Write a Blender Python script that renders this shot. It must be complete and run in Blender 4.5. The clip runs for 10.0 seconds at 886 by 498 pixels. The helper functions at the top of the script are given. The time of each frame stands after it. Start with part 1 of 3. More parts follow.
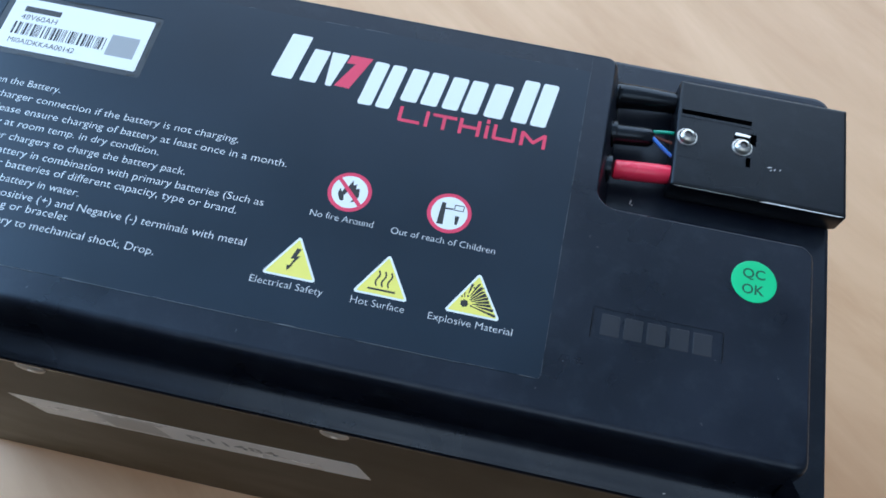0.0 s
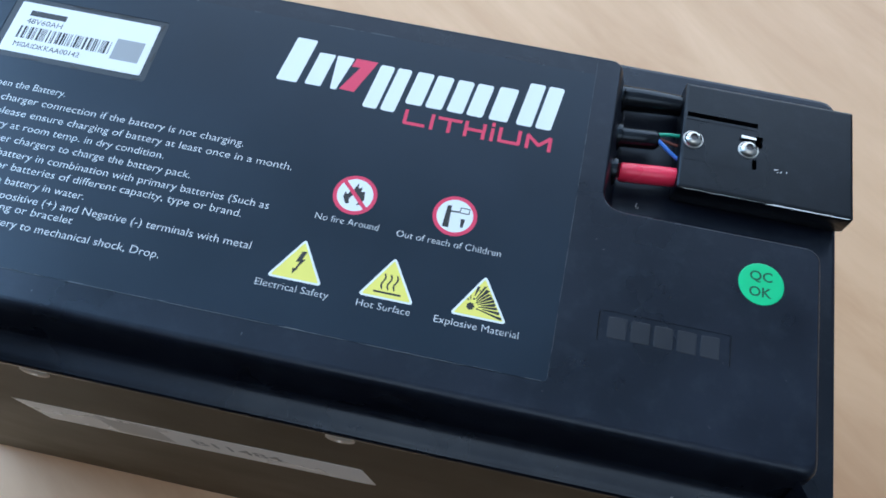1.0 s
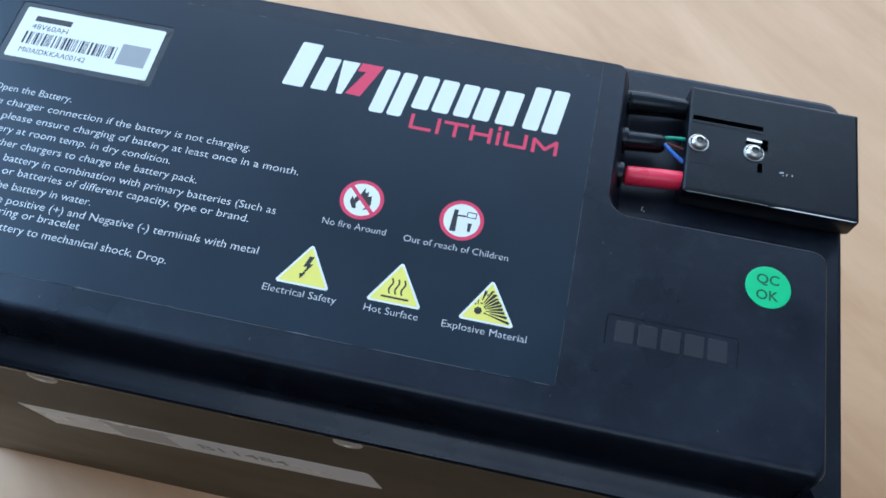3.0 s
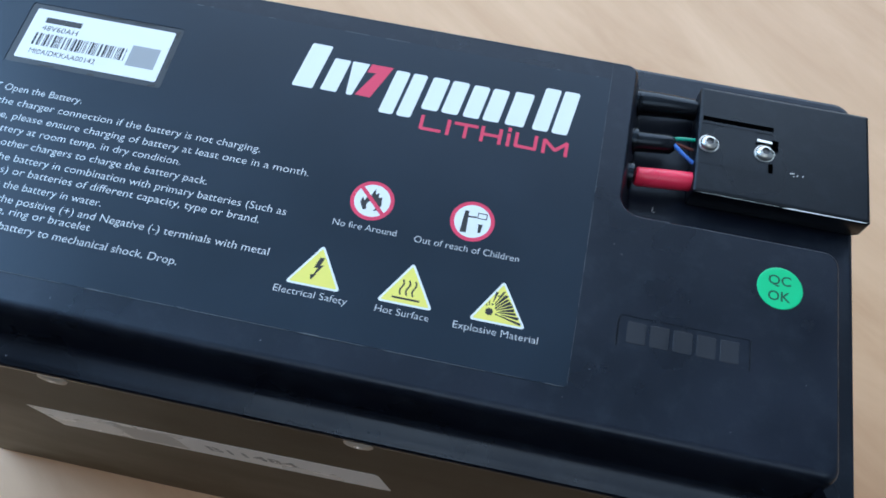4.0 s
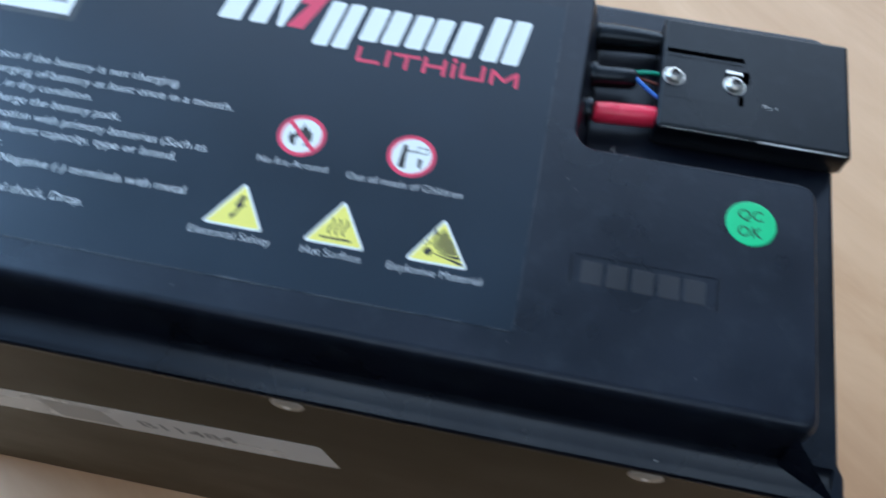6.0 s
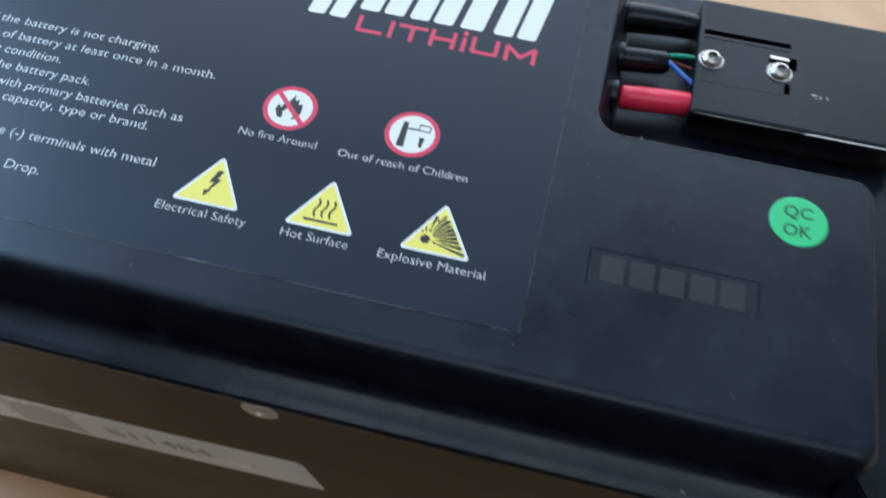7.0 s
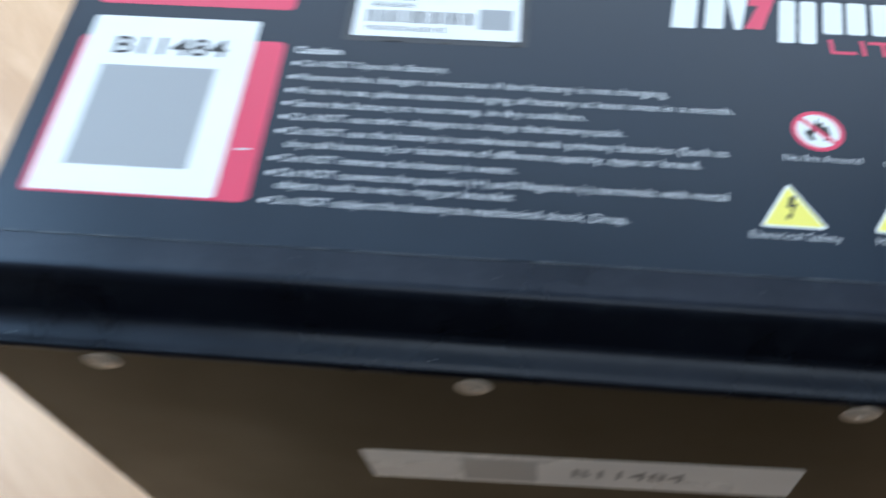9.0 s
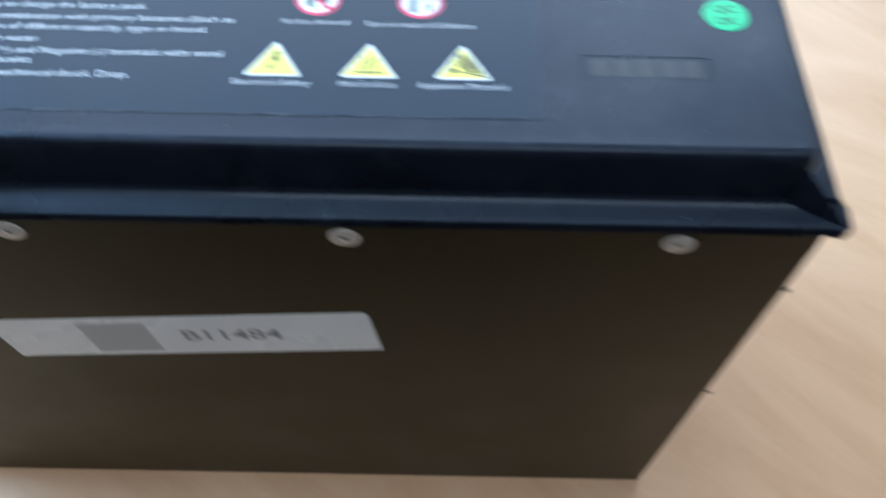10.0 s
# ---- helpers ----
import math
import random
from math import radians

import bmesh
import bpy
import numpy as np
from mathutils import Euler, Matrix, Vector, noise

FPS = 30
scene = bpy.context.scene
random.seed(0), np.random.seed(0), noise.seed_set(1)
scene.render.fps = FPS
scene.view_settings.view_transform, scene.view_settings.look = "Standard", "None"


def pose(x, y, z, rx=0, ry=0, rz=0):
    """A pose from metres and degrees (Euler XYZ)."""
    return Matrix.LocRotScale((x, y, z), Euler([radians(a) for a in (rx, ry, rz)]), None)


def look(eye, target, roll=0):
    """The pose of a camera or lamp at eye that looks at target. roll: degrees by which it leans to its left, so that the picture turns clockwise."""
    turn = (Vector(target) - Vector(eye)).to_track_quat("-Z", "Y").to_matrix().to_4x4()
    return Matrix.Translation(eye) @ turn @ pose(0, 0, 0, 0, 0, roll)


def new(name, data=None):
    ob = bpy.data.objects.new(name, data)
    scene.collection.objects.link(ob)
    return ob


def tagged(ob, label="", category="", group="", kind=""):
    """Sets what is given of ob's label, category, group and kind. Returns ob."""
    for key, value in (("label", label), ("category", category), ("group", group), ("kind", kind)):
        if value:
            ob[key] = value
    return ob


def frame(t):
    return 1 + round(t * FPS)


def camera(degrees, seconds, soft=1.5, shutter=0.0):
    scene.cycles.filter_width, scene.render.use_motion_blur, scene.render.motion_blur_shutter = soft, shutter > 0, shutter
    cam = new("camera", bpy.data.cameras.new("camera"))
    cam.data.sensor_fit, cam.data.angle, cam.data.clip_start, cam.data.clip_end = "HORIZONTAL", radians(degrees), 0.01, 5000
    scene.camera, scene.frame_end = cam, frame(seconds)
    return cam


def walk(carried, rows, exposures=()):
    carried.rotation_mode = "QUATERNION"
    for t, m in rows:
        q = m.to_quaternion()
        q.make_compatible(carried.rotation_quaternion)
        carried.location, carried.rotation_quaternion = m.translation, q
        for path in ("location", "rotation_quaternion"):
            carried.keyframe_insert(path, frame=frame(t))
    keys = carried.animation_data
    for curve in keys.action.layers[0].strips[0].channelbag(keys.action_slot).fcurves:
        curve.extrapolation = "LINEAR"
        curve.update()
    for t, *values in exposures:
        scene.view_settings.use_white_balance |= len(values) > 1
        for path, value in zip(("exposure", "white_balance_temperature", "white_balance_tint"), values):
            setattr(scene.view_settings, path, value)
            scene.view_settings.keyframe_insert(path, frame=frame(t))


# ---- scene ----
# ---- camera and its walk ----
cam = camera(56.87, 10.0, soft=1.65, shutter=0.7)
PATH = [
    (0.0, 0.0588, -0.0980, 0.5061, 8.54, -65.34, 3.79),
    (0.5, 0.0600, -0.0971, 0.5039, 9.13, -65.08, 3.15),
    (1.0, 0.0580, -0.0991, 0.5048, 9.00, -64.84, 3.27),
    (1.5, 0.0552, -0.0982, 0.5040, 9.33, -64.92, 2.99),
    (2.0, 0.0555, -0.0955, 0.5027, 9.52, -64.91, 2.83),
    (3.5, 0.0546, -0.0996, 0.5065, 8.54, -64.73, 3.39),
    (4.0, 0.0526, -0.0995, 0.5048, 9.10, -64.62, 2.94),
    (4.5, 0.0492, -0.0952, 0.5051, 9.03, -65.47, 2.85),
    (5.0, 0.0528, -0.0979, 0.5030, 10.06, -64.72, 1.41),
    (5.5, 0.0557, -0.0988, 0.4951, 9.32, -64.08, 1.47),
    (6.0, 0.0723, -0.1054, 0.4736, 9.02, -63.47, 2.37),
    (6.2, 0.0810, -0.1085, 0.4678, 9.32, -62.98, 2.31),
    (7.3, 0.0714, -0.0891, 0.4408, 13.35, -59.86, 0.83),
    (7.5, 0.0659, -0.0799, 0.4444, 13.66, -58.46, 0.28),
    (8.0, 0.0437, -0.0984, 0.4468, 9.54, -55.79, 1.92),
    (8.5, 0.0005, -0.1087, 0.4350, 7.62, -57.21, 0.44),
    (8.9, -0.0625, -0.1266, 0.4486, 7.27, -58.42, -2.19),
    (9.0, -0.0766, -0.1330, 0.4540, 6.49, -58.65, -2.06),
    (9.1, -0.0862, -0.1427, 0.4593, 5.67, -58.47, -1.77),
    (9.3, -0.0692, -0.1522, 0.4576, 5.27, -57.77, -2.20),
    (9.5, -0.0322, -0.1512, 0.4485, 3.14, -58.41, -0.74),
    (9.7, 0.0061, -0.1580, 0.4478, 0.33, -58.55, 1.33),
    (10.0, 0.0501, -0.1818, 0.4565, -0.45, -58.48, 1.55),
]


def aim(x, y, z, yaw, pitch, roll):
    """A camera pose from its place, its heading to the left of +y, its pitch and its roll."""
    a, p = radians(yaw), radians(pitch)
    ahead = Vector((-math.sin(a) * math.cos(p), math.cos(a) * math.cos(p), math.sin(p)))
    return look((x, y, z), Vector((x, y, z)) + ahead, roll)


walk(cam, [(t, aim(*row)) for t, *row in PATH], exposures=[
    (0.0, -0.12, 6250, 11), (5.5, -0.12, 6250, 11), (6.2, -0.15, 6300, 11), (7.3, -0.15, 7200, 13), (7.7, -0.25, 7200, 13), (8.0, -0.6, 6550, 11), (8.5, -0.12, 7050, 13),
    (9.0, 0.02, 6850, 12), (9.5, 0.4, 6800, 9), (10.0, 0.5, 6100, 10)])

# ---- world and large lights ----
world = bpy.data.worlds.new("sky")
scene.world = world
world.use_nodes = True
wn = world.node_tree
sky = wn.nodes.new("ShaderNodeTexSky")
sky.sky_type, sky.sun_disc = "NISHITA", False
sky.sun_elevation, sky.sun_rotation = radians(40), radians(200)
wn.nodes["Background"].inputs["Strength"].default_value = 0.12
wn.links.new(sky.outputs["Color"], wn.nodes["Background"].inputs["Color"])

# an unseen room added to shape the light, with heights from the table top: x from west to east, y from south to north
RX0, RX1, RY0, RY1, RZ0, RZ1 = -1.35, 1.9, -2.4, 1.25, -0.75, 2.35
WIN_N = (-1.2, 1.1, 0.25, 2.15)      # window in the north wall: x from, to, z from, to
WIN_W = (-0.1, 1.15, 0.25, 2.15)      # window in the west wall: y from, to, z from, to


def area_lamp(name, eye, target, w, h, watts, color):
    d = bpy.data.lights.new(name, "AREA")
    d.shape, d.size, d.size_y, d.energy, d.color = "RECTANGLE", w, h, watts, color
    ob = new(name, d)
    ob.matrix_world = look(eye, target)
    return ob


DAY_N = (0.73, 0.86, 1.0)
DAY_W = (0.46, 0.71, 1.0)
area_lamp("north_window_daylight", ((WIN_N[0] + WIN_N[1]) / 2, RY1 + 0.08, (WIN_N[2] + WIN_N[3]) / 2), ((WIN_N[0] + WIN_N[1]) / 2, 0, (WIN_N[2] + WIN_N[3]) / 2 - 0.05), 2.2, 1.8, 36, DAY_N)
area_lamp("west_window_daylight", (RX0 - 0.08, (WIN_W[0] + WIN_W[1]) / 2, (WIN_W[2] + WIN_W[3]) / 2), (0, (WIN_W[0] + WIN_W[1]) / 2, (WIN_W[2] + WIN_W[3]) / 2 - 0.05), 1.15, 1.8, 60, DAY_W)
# unseen overhead fill, added for the front label and the edge highlights
area_lamp("overhead_fill", (0.3, -1.0, RZ1 - 0.02), (0.3, -0.99, 0), 2.0, 1.2, 12, (0.90, 0.96, 1.0))


# ---- materials ----
def material(name, color, rough=0.5, metal=0.0, spec=0.5):
    m = bpy.data.materials.new(name)
    m.use_nodes = True
    b = m.node_tree.nodes["Principled BSDF"]
    b.inputs["Base Color"].default_value = (*color, 1)
    b.inputs["Roughness"].default_value = rough
    b.inputs["Metallic"].default_value = metal
    b.inputs["Specular IOR Level"].default_value = spec
    return m


def worn(name, color, rough, grain=900.0, bump=0.15, stain=0.35, rough_span=0.12, metal=0.0, spec=0.5, tint=None, dist=0.0002, dust=None):
    """A surface with fine grain in relief and broad, faint stains in colour and gloss."""
    m = material(name, color, rough, metal, spec)
    nt = m.node_tree
    n, l, b = nt.nodes, nt.links, nt.nodes["Principled BSDF"]
    tc = n.new("ShaderNodeTexCoord")
    broad = n.new("ShaderNodeTexNoise")
    broad.inputs["Scale"].default_value, broad.inputs["Detail"].default_value = 22, 5
    fine = n.new("ShaderNodeTexNoise")
    fine.inputs["Scale"].default_value, fine.inputs["Detail"].default_value = grain, 3
    for t in (broad, fine):
        l.new(tc.outputs["Object"], t.inputs["Vector"])
    ramp = n.new("ShaderNodeValToRGB")
    ramp.color_ramp.elements[0].position, ramp.color_ramp.elements[1].position = 0.3, 0.75
    t2 = tint or tuple(c * (1 + stain) for c in color)
    ramp.color_ramp.elements[0].color, ramp.color_ramp.elements[1].color = (*color, 1), (*t2, 1)
    l.new(broad.outputs["Fac"], ramp.inputs["Fac"])
    l.new(ramp.outputs["Color"], b.inputs["Base Color"])
    if dust:
        mid = n.new("ShaderNodeTexNoise")
        mid.inputs["Scale"].default_value, mid.inputs["Detail"].default_value, mid.inputs["Roughness"].default_value = 130, 6, 0.65
        l.new(tc.outputs["Object"], mid.inputs["Vector"])
        veil = n.new("ShaderNodeValToRGB")
        veil.color_ramp.elements[0].position, veil.color_ramp.elements[1].position = 0.5, 0.78
        veil.color_ramp.elements[0].color, veil.color_ramp.elements[1].color = (0, 0, 0, 1), (1, 1, 1, 1)
        l.new(mid.outputs["Fac"], veil.inputs["Fac"])
        mx = n.new("ShaderNodeMix")
        mx.data_type = "RGBA"
        l.new(veil.outputs["Color"], mx.inputs["Factor"])
        l.new(ramp.outputs["Color"], mx.inputs["A"])
        mx.inputs["B"].default_value = (*dust, 1)
        l.new(mx.outputs["Result"], b.inputs["Base Color"])
        rub = n.new("ShaderNodeBump")
        rub.inputs["Strength"].default_value, rub.inputs["Distance"].default_value = 0.09, 0.0008
        l.new(mid.outputs["Fac"], rub.inputs["Height"])
    mr = n.new("ShaderNodeMapRange")
    mr.inputs["From Min"].default_value, mr.inputs["From Max"].default_value = 0.3, 0.7
    mr.inputs["To Min"].default_value, mr.inputs["To Max"].default_value = rough - rough_span / 2, rough + rough_span / 2
    l.new(broad.outputs["Fac"], mr.inputs["Value"])
    l.new(mr.outputs["Result"], b.inputs["Roughness"])
    bp = n.new("ShaderNodeBump")
    bp.inputs["Strength"].default_value, bp.inputs["Distance"].default_value = bump, dist
    l.new(fine.outputs["Fac"], bp.inputs["Height"])
    if dust:
        l.new(rub.outputs["Normal"], bp.inputs["Normal"])
    l.new(bp.outputs["Normal"], b.inputs["Normal"])
    return m


LID = worn("black_abs_plastic", (0.0018, 0.0026, 0.0062), 0.33, grain=1400, bump=0.1, stain=1.2, rough_span=0.26, spec=0.46, dust=(0.011, 0.015, 0.0225))
LID.node_tree.nodes["Principled BSDF"].inputs["Specular Tint"].default_value = (0.70, 0.84, 1.0, 1)
FILM = worn("dark_vinyl_film", (0.0048, 0.0108, 0.0195), 0.34, grain=2500, bump=0.06, stain=0.4, rough_span=0.1, spec=0.4)
FILM.node_tree.nodes["Principled BSDF"].inputs["Specular Tint"].default_value = (0.73, 0.86, 1.0, 1)
COVER = worn("satin_black_plastic", (0.0016, 0.0019, 0.0032), 0.30, grain=1600, bump=0.08, stain=0.8, rough_span=0.2, spec=0.36, dust=(0.007, 0.009, 0.013))
COVER.node_tree.nodes["Principled BSDF"].inputs["Specular Tint"].default_value = (0.72, 0.86, 1.0, 1)
CASE = worn("black_painted_steel", (0.0175, 0.0112, 0.0032), 0.46, grain=900, bump=0.05, stain=0.6, rough_span=0.08, spec=0.31)
CASE.node_tree.nodes["Principled BSDF"].inputs["Specular Tint"].default_value = (1.0, 0.88, 0.44, 1)
RUBBER = worn("black_rubber", (0.004, 0.004, 0.005), 0.2, grain=500, bump=0.06, spec=0.42)
RUBBER.node_tree.nodes["Principled BSDF"].inputs["Specular Tint"].default_value = (0.62, 0.80, 1.0, 1)
LEDGLASS = worn("smoked_lens", (0.008, 0.0112, 0.0175), 0.36, grain=160, bump=0.25, stain=0.5)
PRINT = material("white_print", (0.62, 0.64, 0.65), 0.42)
LOGO = material("white_logo_print", (0.74, 0.77, 0.76), 0.40)
RED = worn("red_print", (0.64, 0.035, 0.095), 0.40, grain=800, bump=0.05, stain=0.15)
YELLOW = worn("yellow_print", (0.78, 0.70, 0.14), 0.42, grain=600, bump=0.05, stain=0.08)
# black for print, also for shadow strokes and the dark of screw sockets
INK_SHADE = material("black_ink_and_shade", (0.015, 0.015, 0.016), 0.5)
# print of the front label, paler than the black on the lid
SOFTINK = material("soft_black_ink", (0.26, 0.25, 0.25), 0.3)
PALEINK = material("pale_grey_ink", (0.46, 0.45, 0.44), 0.3)
GREYINK = material("grey_ink", (0.32, 0.33, 0.34), 0.6)
PAPER = worn("white_label_paper", (0.80, 0.82, 0.82), 0.5, grain=700, bump=0.05, stain=-0.06)
PAPER2 = worn("dull_label_paper", (0.92, 0.88, 0.85), 0.28, grain=700, bump=0.04, stain=-0.1)
GREEN = worn("green_sticker_vinyl", (0.0, 0.50, 0.20), 0.34, grain=500, bump=0.08, stain=0.1)
DKGREEN = material("dark_green_ink", (0.0, 0.09, 0.04), 0.5)
STEEL = worn("zinc_plated_steel", (0.60, 0.60, 0.58), 0.28, grain=900, bump=0.15, stain=-0.25, metal=1.0)
SCREWZ = worn("dull_screw_steel", (0.80, 0.70, 0.60), 0.36, grain=900, bump=0.2, stain=-0.25, metal=0.45)
# dark steel colour that holds the shade inside the hex sockets
SOCKET = worn("shaded_socket_steel", (0.09, 0.09, 0.095), 0.35, grain=900, bump=0.1, metal=0.8)
REDPVC = worn("red_pvc", (0.78, 0.03, 0.08), 0.26, grain=300, bump=0.05, stain=0.15)
GREENPVC = material("green_pvc", (0.0, 0.34, 0.22), 0.3)
BLUEPVC = material("blue_pvc", (0.03, 0.15, 0.54), 0.3)
BROWNPVC = material("brown_pvc", (0.12, 0.03, 0.02), 0.4)
SCUFF = material("scuffed_edge", (0.10, 0.112, 0.125), 0.6)
BED = worn("grey_window_bed", (0.020, 0.025, 0.032), 0.5, grain=700, bump=0.1, stain=0.4)
# pale lint and scratches, and the painted glint on the cover's lip
LINT_GLINT = material("pale_lint_and_glint", (0.55, 0.55, 0.54), 0.8)
DARKFLOOR = worn("dark_unseen_floor", (0.035, 0.03, 0.028), 0.5, grain=40, bump=0.1, stain=0.3, dist=0.002)
CEIL = worn("pale_unseen_ceiling", (0.62, 0.62, 0.61), 0.8, grain=60, bump=0.1, stain=-0.05, dist=0.002)
DARKWALL = worn("dark_unseen_wall", (0.12, 0.105, 0.085), 0.6, grain=60, bump=0.1, stain=-0.15, dist=0.002)
WALL = worn("grey_wall_paint", (0.40, 0.40, 0.40), 0.7, grain=60, bump=0.1, stain=-0.05, dist=0.002)


def wood_material():
    m = material("pale_wood_laminate", (0.6, 0.45, 0.32), 0.38)
    nt = m.node_tree
    n, l, b = nt.nodes, nt.links, nt.nodes["Principled BSDF"]
    tc = n.new("ShaderNodeTexCoord")
    mp = n.new("ShaderNodeMapping")
    mp.inputs["Rotation"].default_value = (0, 0, radians(GRAIN))
    l.new(tc.outputs["Object"], mp.inputs["Vector"])
    st = n.new("ShaderNodeMapping")
    st.inputs["Scale"].default_value = (2.0, 8.5, 1)
    l.new(mp.outputs["Vector"], st.inputs["Vector"])
    streak = n.new("ShaderNodeTexNoise")
    streak.inputs["Scale"].default_value, streak.inputs["Detail"].default_value, streak.inputs["Roughness"].default_value = 2.0, 6, 0.6
    streak.inputs["Distortion"].default_value = 0.7
    l.new(st.outputs["Vector"], streak.inputs["Vector"])
    ramp = n.new("ShaderNodeValToRGB")
    ramp.color_ramp.elements[0].position, ramp.color_ramp.elements[1].position = 0.32, 0.68
    ramp.color_ramp.elements[0].color, ramp.color_ramp.elements[1].color = (0.56, 0.316, 0.168, 1), (0.70, 0.43, 0.252, 1)
    l.new(streak.outputs["Fac"], ramp.inputs["Fac"])
    st2 = n.new("ShaderNodeMapping")
    st2.inputs["Scale"].default_value = (9, 90, 1)
    l.new(mp.outputs["Vector"], st2.inputs["Vector"])
    pore = n.new("ShaderNodeTexNoise")
    pore.inputs["Scale"].default_value, pore.inputs["Detail"].default_value = 3.0, 4
    l.new(st2.outputs["Vector"], pore.inputs["Vector"])
    mix = n.new("ShaderNodeMix")
    mix.data_type, mix.blend_type = "RGBA", "MULTIPLY"
    mix.inputs["Factor"].default_value = 0.10
    l.new(ramp.outputs["Color"], mix.inputs["A"])
    l.new(pore.outputs["Color"], mix.inputs["B"])
    r2 = n.new("ShaderNodeValToRGB")
    r2.color_ramp.elements[0].position, r2.color_ramp.elements[1].position = 0.3, 0.6
    r2.color_ramp.elements[0].color, r2.color_ramp.elements[1].color = (0.86, 0.83, 0.80, 1), (1, 1, 1, 1)
    l.new(pore.outputs["Fac"], r2.inputs["Fac"])
    l.new(r2.outputs["Color"], mix.inputs["B"])
    l.new(mix.outputs["Result"], b.inputs["Base Color"])
    bp = n.new("ShaderNodeBump")
    bp.inputs["Strength"].default_value, bp.inputs["Distance"].default_value = 0.12, 0.0004
    l.new(pore.outputs["Fac"], bp.inputs["Height"])
    l.new(bp.outputs["Normal"], b.inputs["Normal"])
    return m


GRAIN = 40.0
WOOD = wood_material()

# ---- building helpers: sizes in millimetres, heights from the lid's top plane ----
MM = 0.001
TOP = 277.7
ORG = {}


def place(v):
    return Vector((v[0] * MM, v[1] * MM, (v[2] + TOP) * MM))


def mesh_of(bm, name, *mats):
    bmesh.ops.recalc_face_normals(bm, faces=bm.faces)
    me = bpy.data.meshes.new(name)
    bm.to_mesh(me)
    bm.free()
    for m in mats:
        me.materials.append(m)
    return me


def part(name, bm, mats, parent, label="", at=(0, 0, 0), smooth=False):
    """One mesh under a thing or a part; its vertices are millimetres round the point at."""
    if isinstance(bm, bpy.types.Mesh):
        me = bm
    else:
        bmesh.ops.scale(bm, vec=(MM, MM, MM), verts=bm.verts)
        if smooth:
            bm.normal_update()
            for f in bm.faces:
                f.smooth = abs(f.normal.z) < 0.9995
        me = mesh_of(bm, name, *(mats if isinstance(mats, (list, tuple)) else [mats]))
        if smooth:
            me.set_sharp_from_angle(angle=radians(38))
            for p in me.polygons:
                p.use_smooth = abs(p.normal.z) < 0.9995
    ob = new(name, me)
    ORG[ob] = place(at)
    ob.parent = parent
    ob.location = ORG[ob] - ORG[parent]
    if label:
        tagged(ob, label)
    return ob


def prism(pts, z0, z1, bm=None, mat=0):
    """An upright prism over a plain outline."""
    bm = bm or bmesh.new()
    lo = [bm.verts.new((x, y, z0)) for x, y in pts]
    hi = [bm.verts.new((x, y, z1)) for x, y in pts]
    k = len(pts)
    fs = [bm.faces.new(hi), bm.faces.new(lo[::-1])]
    fs += [bm.faces.new((lo[i], lo[(i + 1) % k], hi[(i + 1) % k], hi[i])) for i in range(k)]
    for f in fs:
        f.material_index = mat
    return bm


def rounded(pts, radius, d=0.0, n=5):
    """An outline moved out by d, its corners rounded. Always the same count of points."""
    k, out = len(pts), []
    P = [Vector(p) for p in pts]
    area = sum(P[i].x * P[(i + 1) % k].y - P[(i + 1) % k].x * P[i].y for i in range(k))
    sgn = 1 if area > 0 else -1
    rad = radius if isinstance(radius, (list, tuple)) else [radius] * k
    for i in range(k):
        a = (P[i] - P[i - 1]).normalized()
        b = (P[(i + 1) % k] - P[i]).normalized()
        na, nb = Vector((a.y, -a.x)) * sgn, Vector((b.y, -b.x)) * sgn
        turn = (a.x * b.y - a.y * b.x) * sgn
        c = P[i] + (na + nb) * (d / (1 + na.dot(nb)))
        r = max(0.3, rad[i] + (d if turn > 0 else -d))
        half = math.acos(max(-1, min(1, a.dot(b)))) / 2
        cut = r * math.tan(half)
        p0, p1 = c - a * cut, c + b * cut
        mid = p0 + (-na if turn > 0 else na) * r
        a0 = math.atan2(p0.y - mid.y, p0.x - mid.x)
        a1 = math.atan2(p1.y - mid.y, p1.x - mid.x)
        da = (a1 - a0 + math.pi) % (2 * math.pi) - math.pi
        out += [(mid.x + r * math.cos(a0 + da * j / n), mid.y + r * math.sin(a0 + da * j / n)) for j in range(n + 1)]
    return out


def rect(x0, y0, x1, y1):
    return [(x0, y0), (x1, y0), (x1, y1), (x0, y1)]


def relief(loops, holes=(), depth=1.0, close=True, bm=None):
    """A solid from outlines stacked downwards, [(points, z), ...]; its top has sunk holes."""
    bm = bm or bmesh.new()
    rings = [[bm.verts.new((x, y, z)) for x, y in pts] for pts, z in loops]
    k = len(rings[0])
    for a, b in zip(rings, rings[1:]):
        for i in range(k):
            bm.faces.new((a[i], a[(i + 1) % k], b[(i + 1) % k], b[i]))
    if close:
        bm.faces.new(rings[-1])
    z = loops[0][1]
    edges = [bm.edges.get((rings[0][i], rings[0][(i + 1) % k])) for i in range(k)]
    for pts in holes:
        top = [bm.verts.new((x, y, z)) for x, y in pts]
        low = [bm.verts.new((x, y, z - depth)) for x, y in pts]
        h = len(pts)
        edges += [bm.edges.new((top[i], top[(i + 1) % h])) for i in range(h)]
        for i in range(h):
            bm.faces.new((top[i], top[(i + 1) % h], low[(i + 1) % h], low[i]))
        bm.faces.new(low)
    bmesh.ops.triangle_fill(bm, edges=edges, use_beauty=True, normal=(0, 0, 1))
    return bm


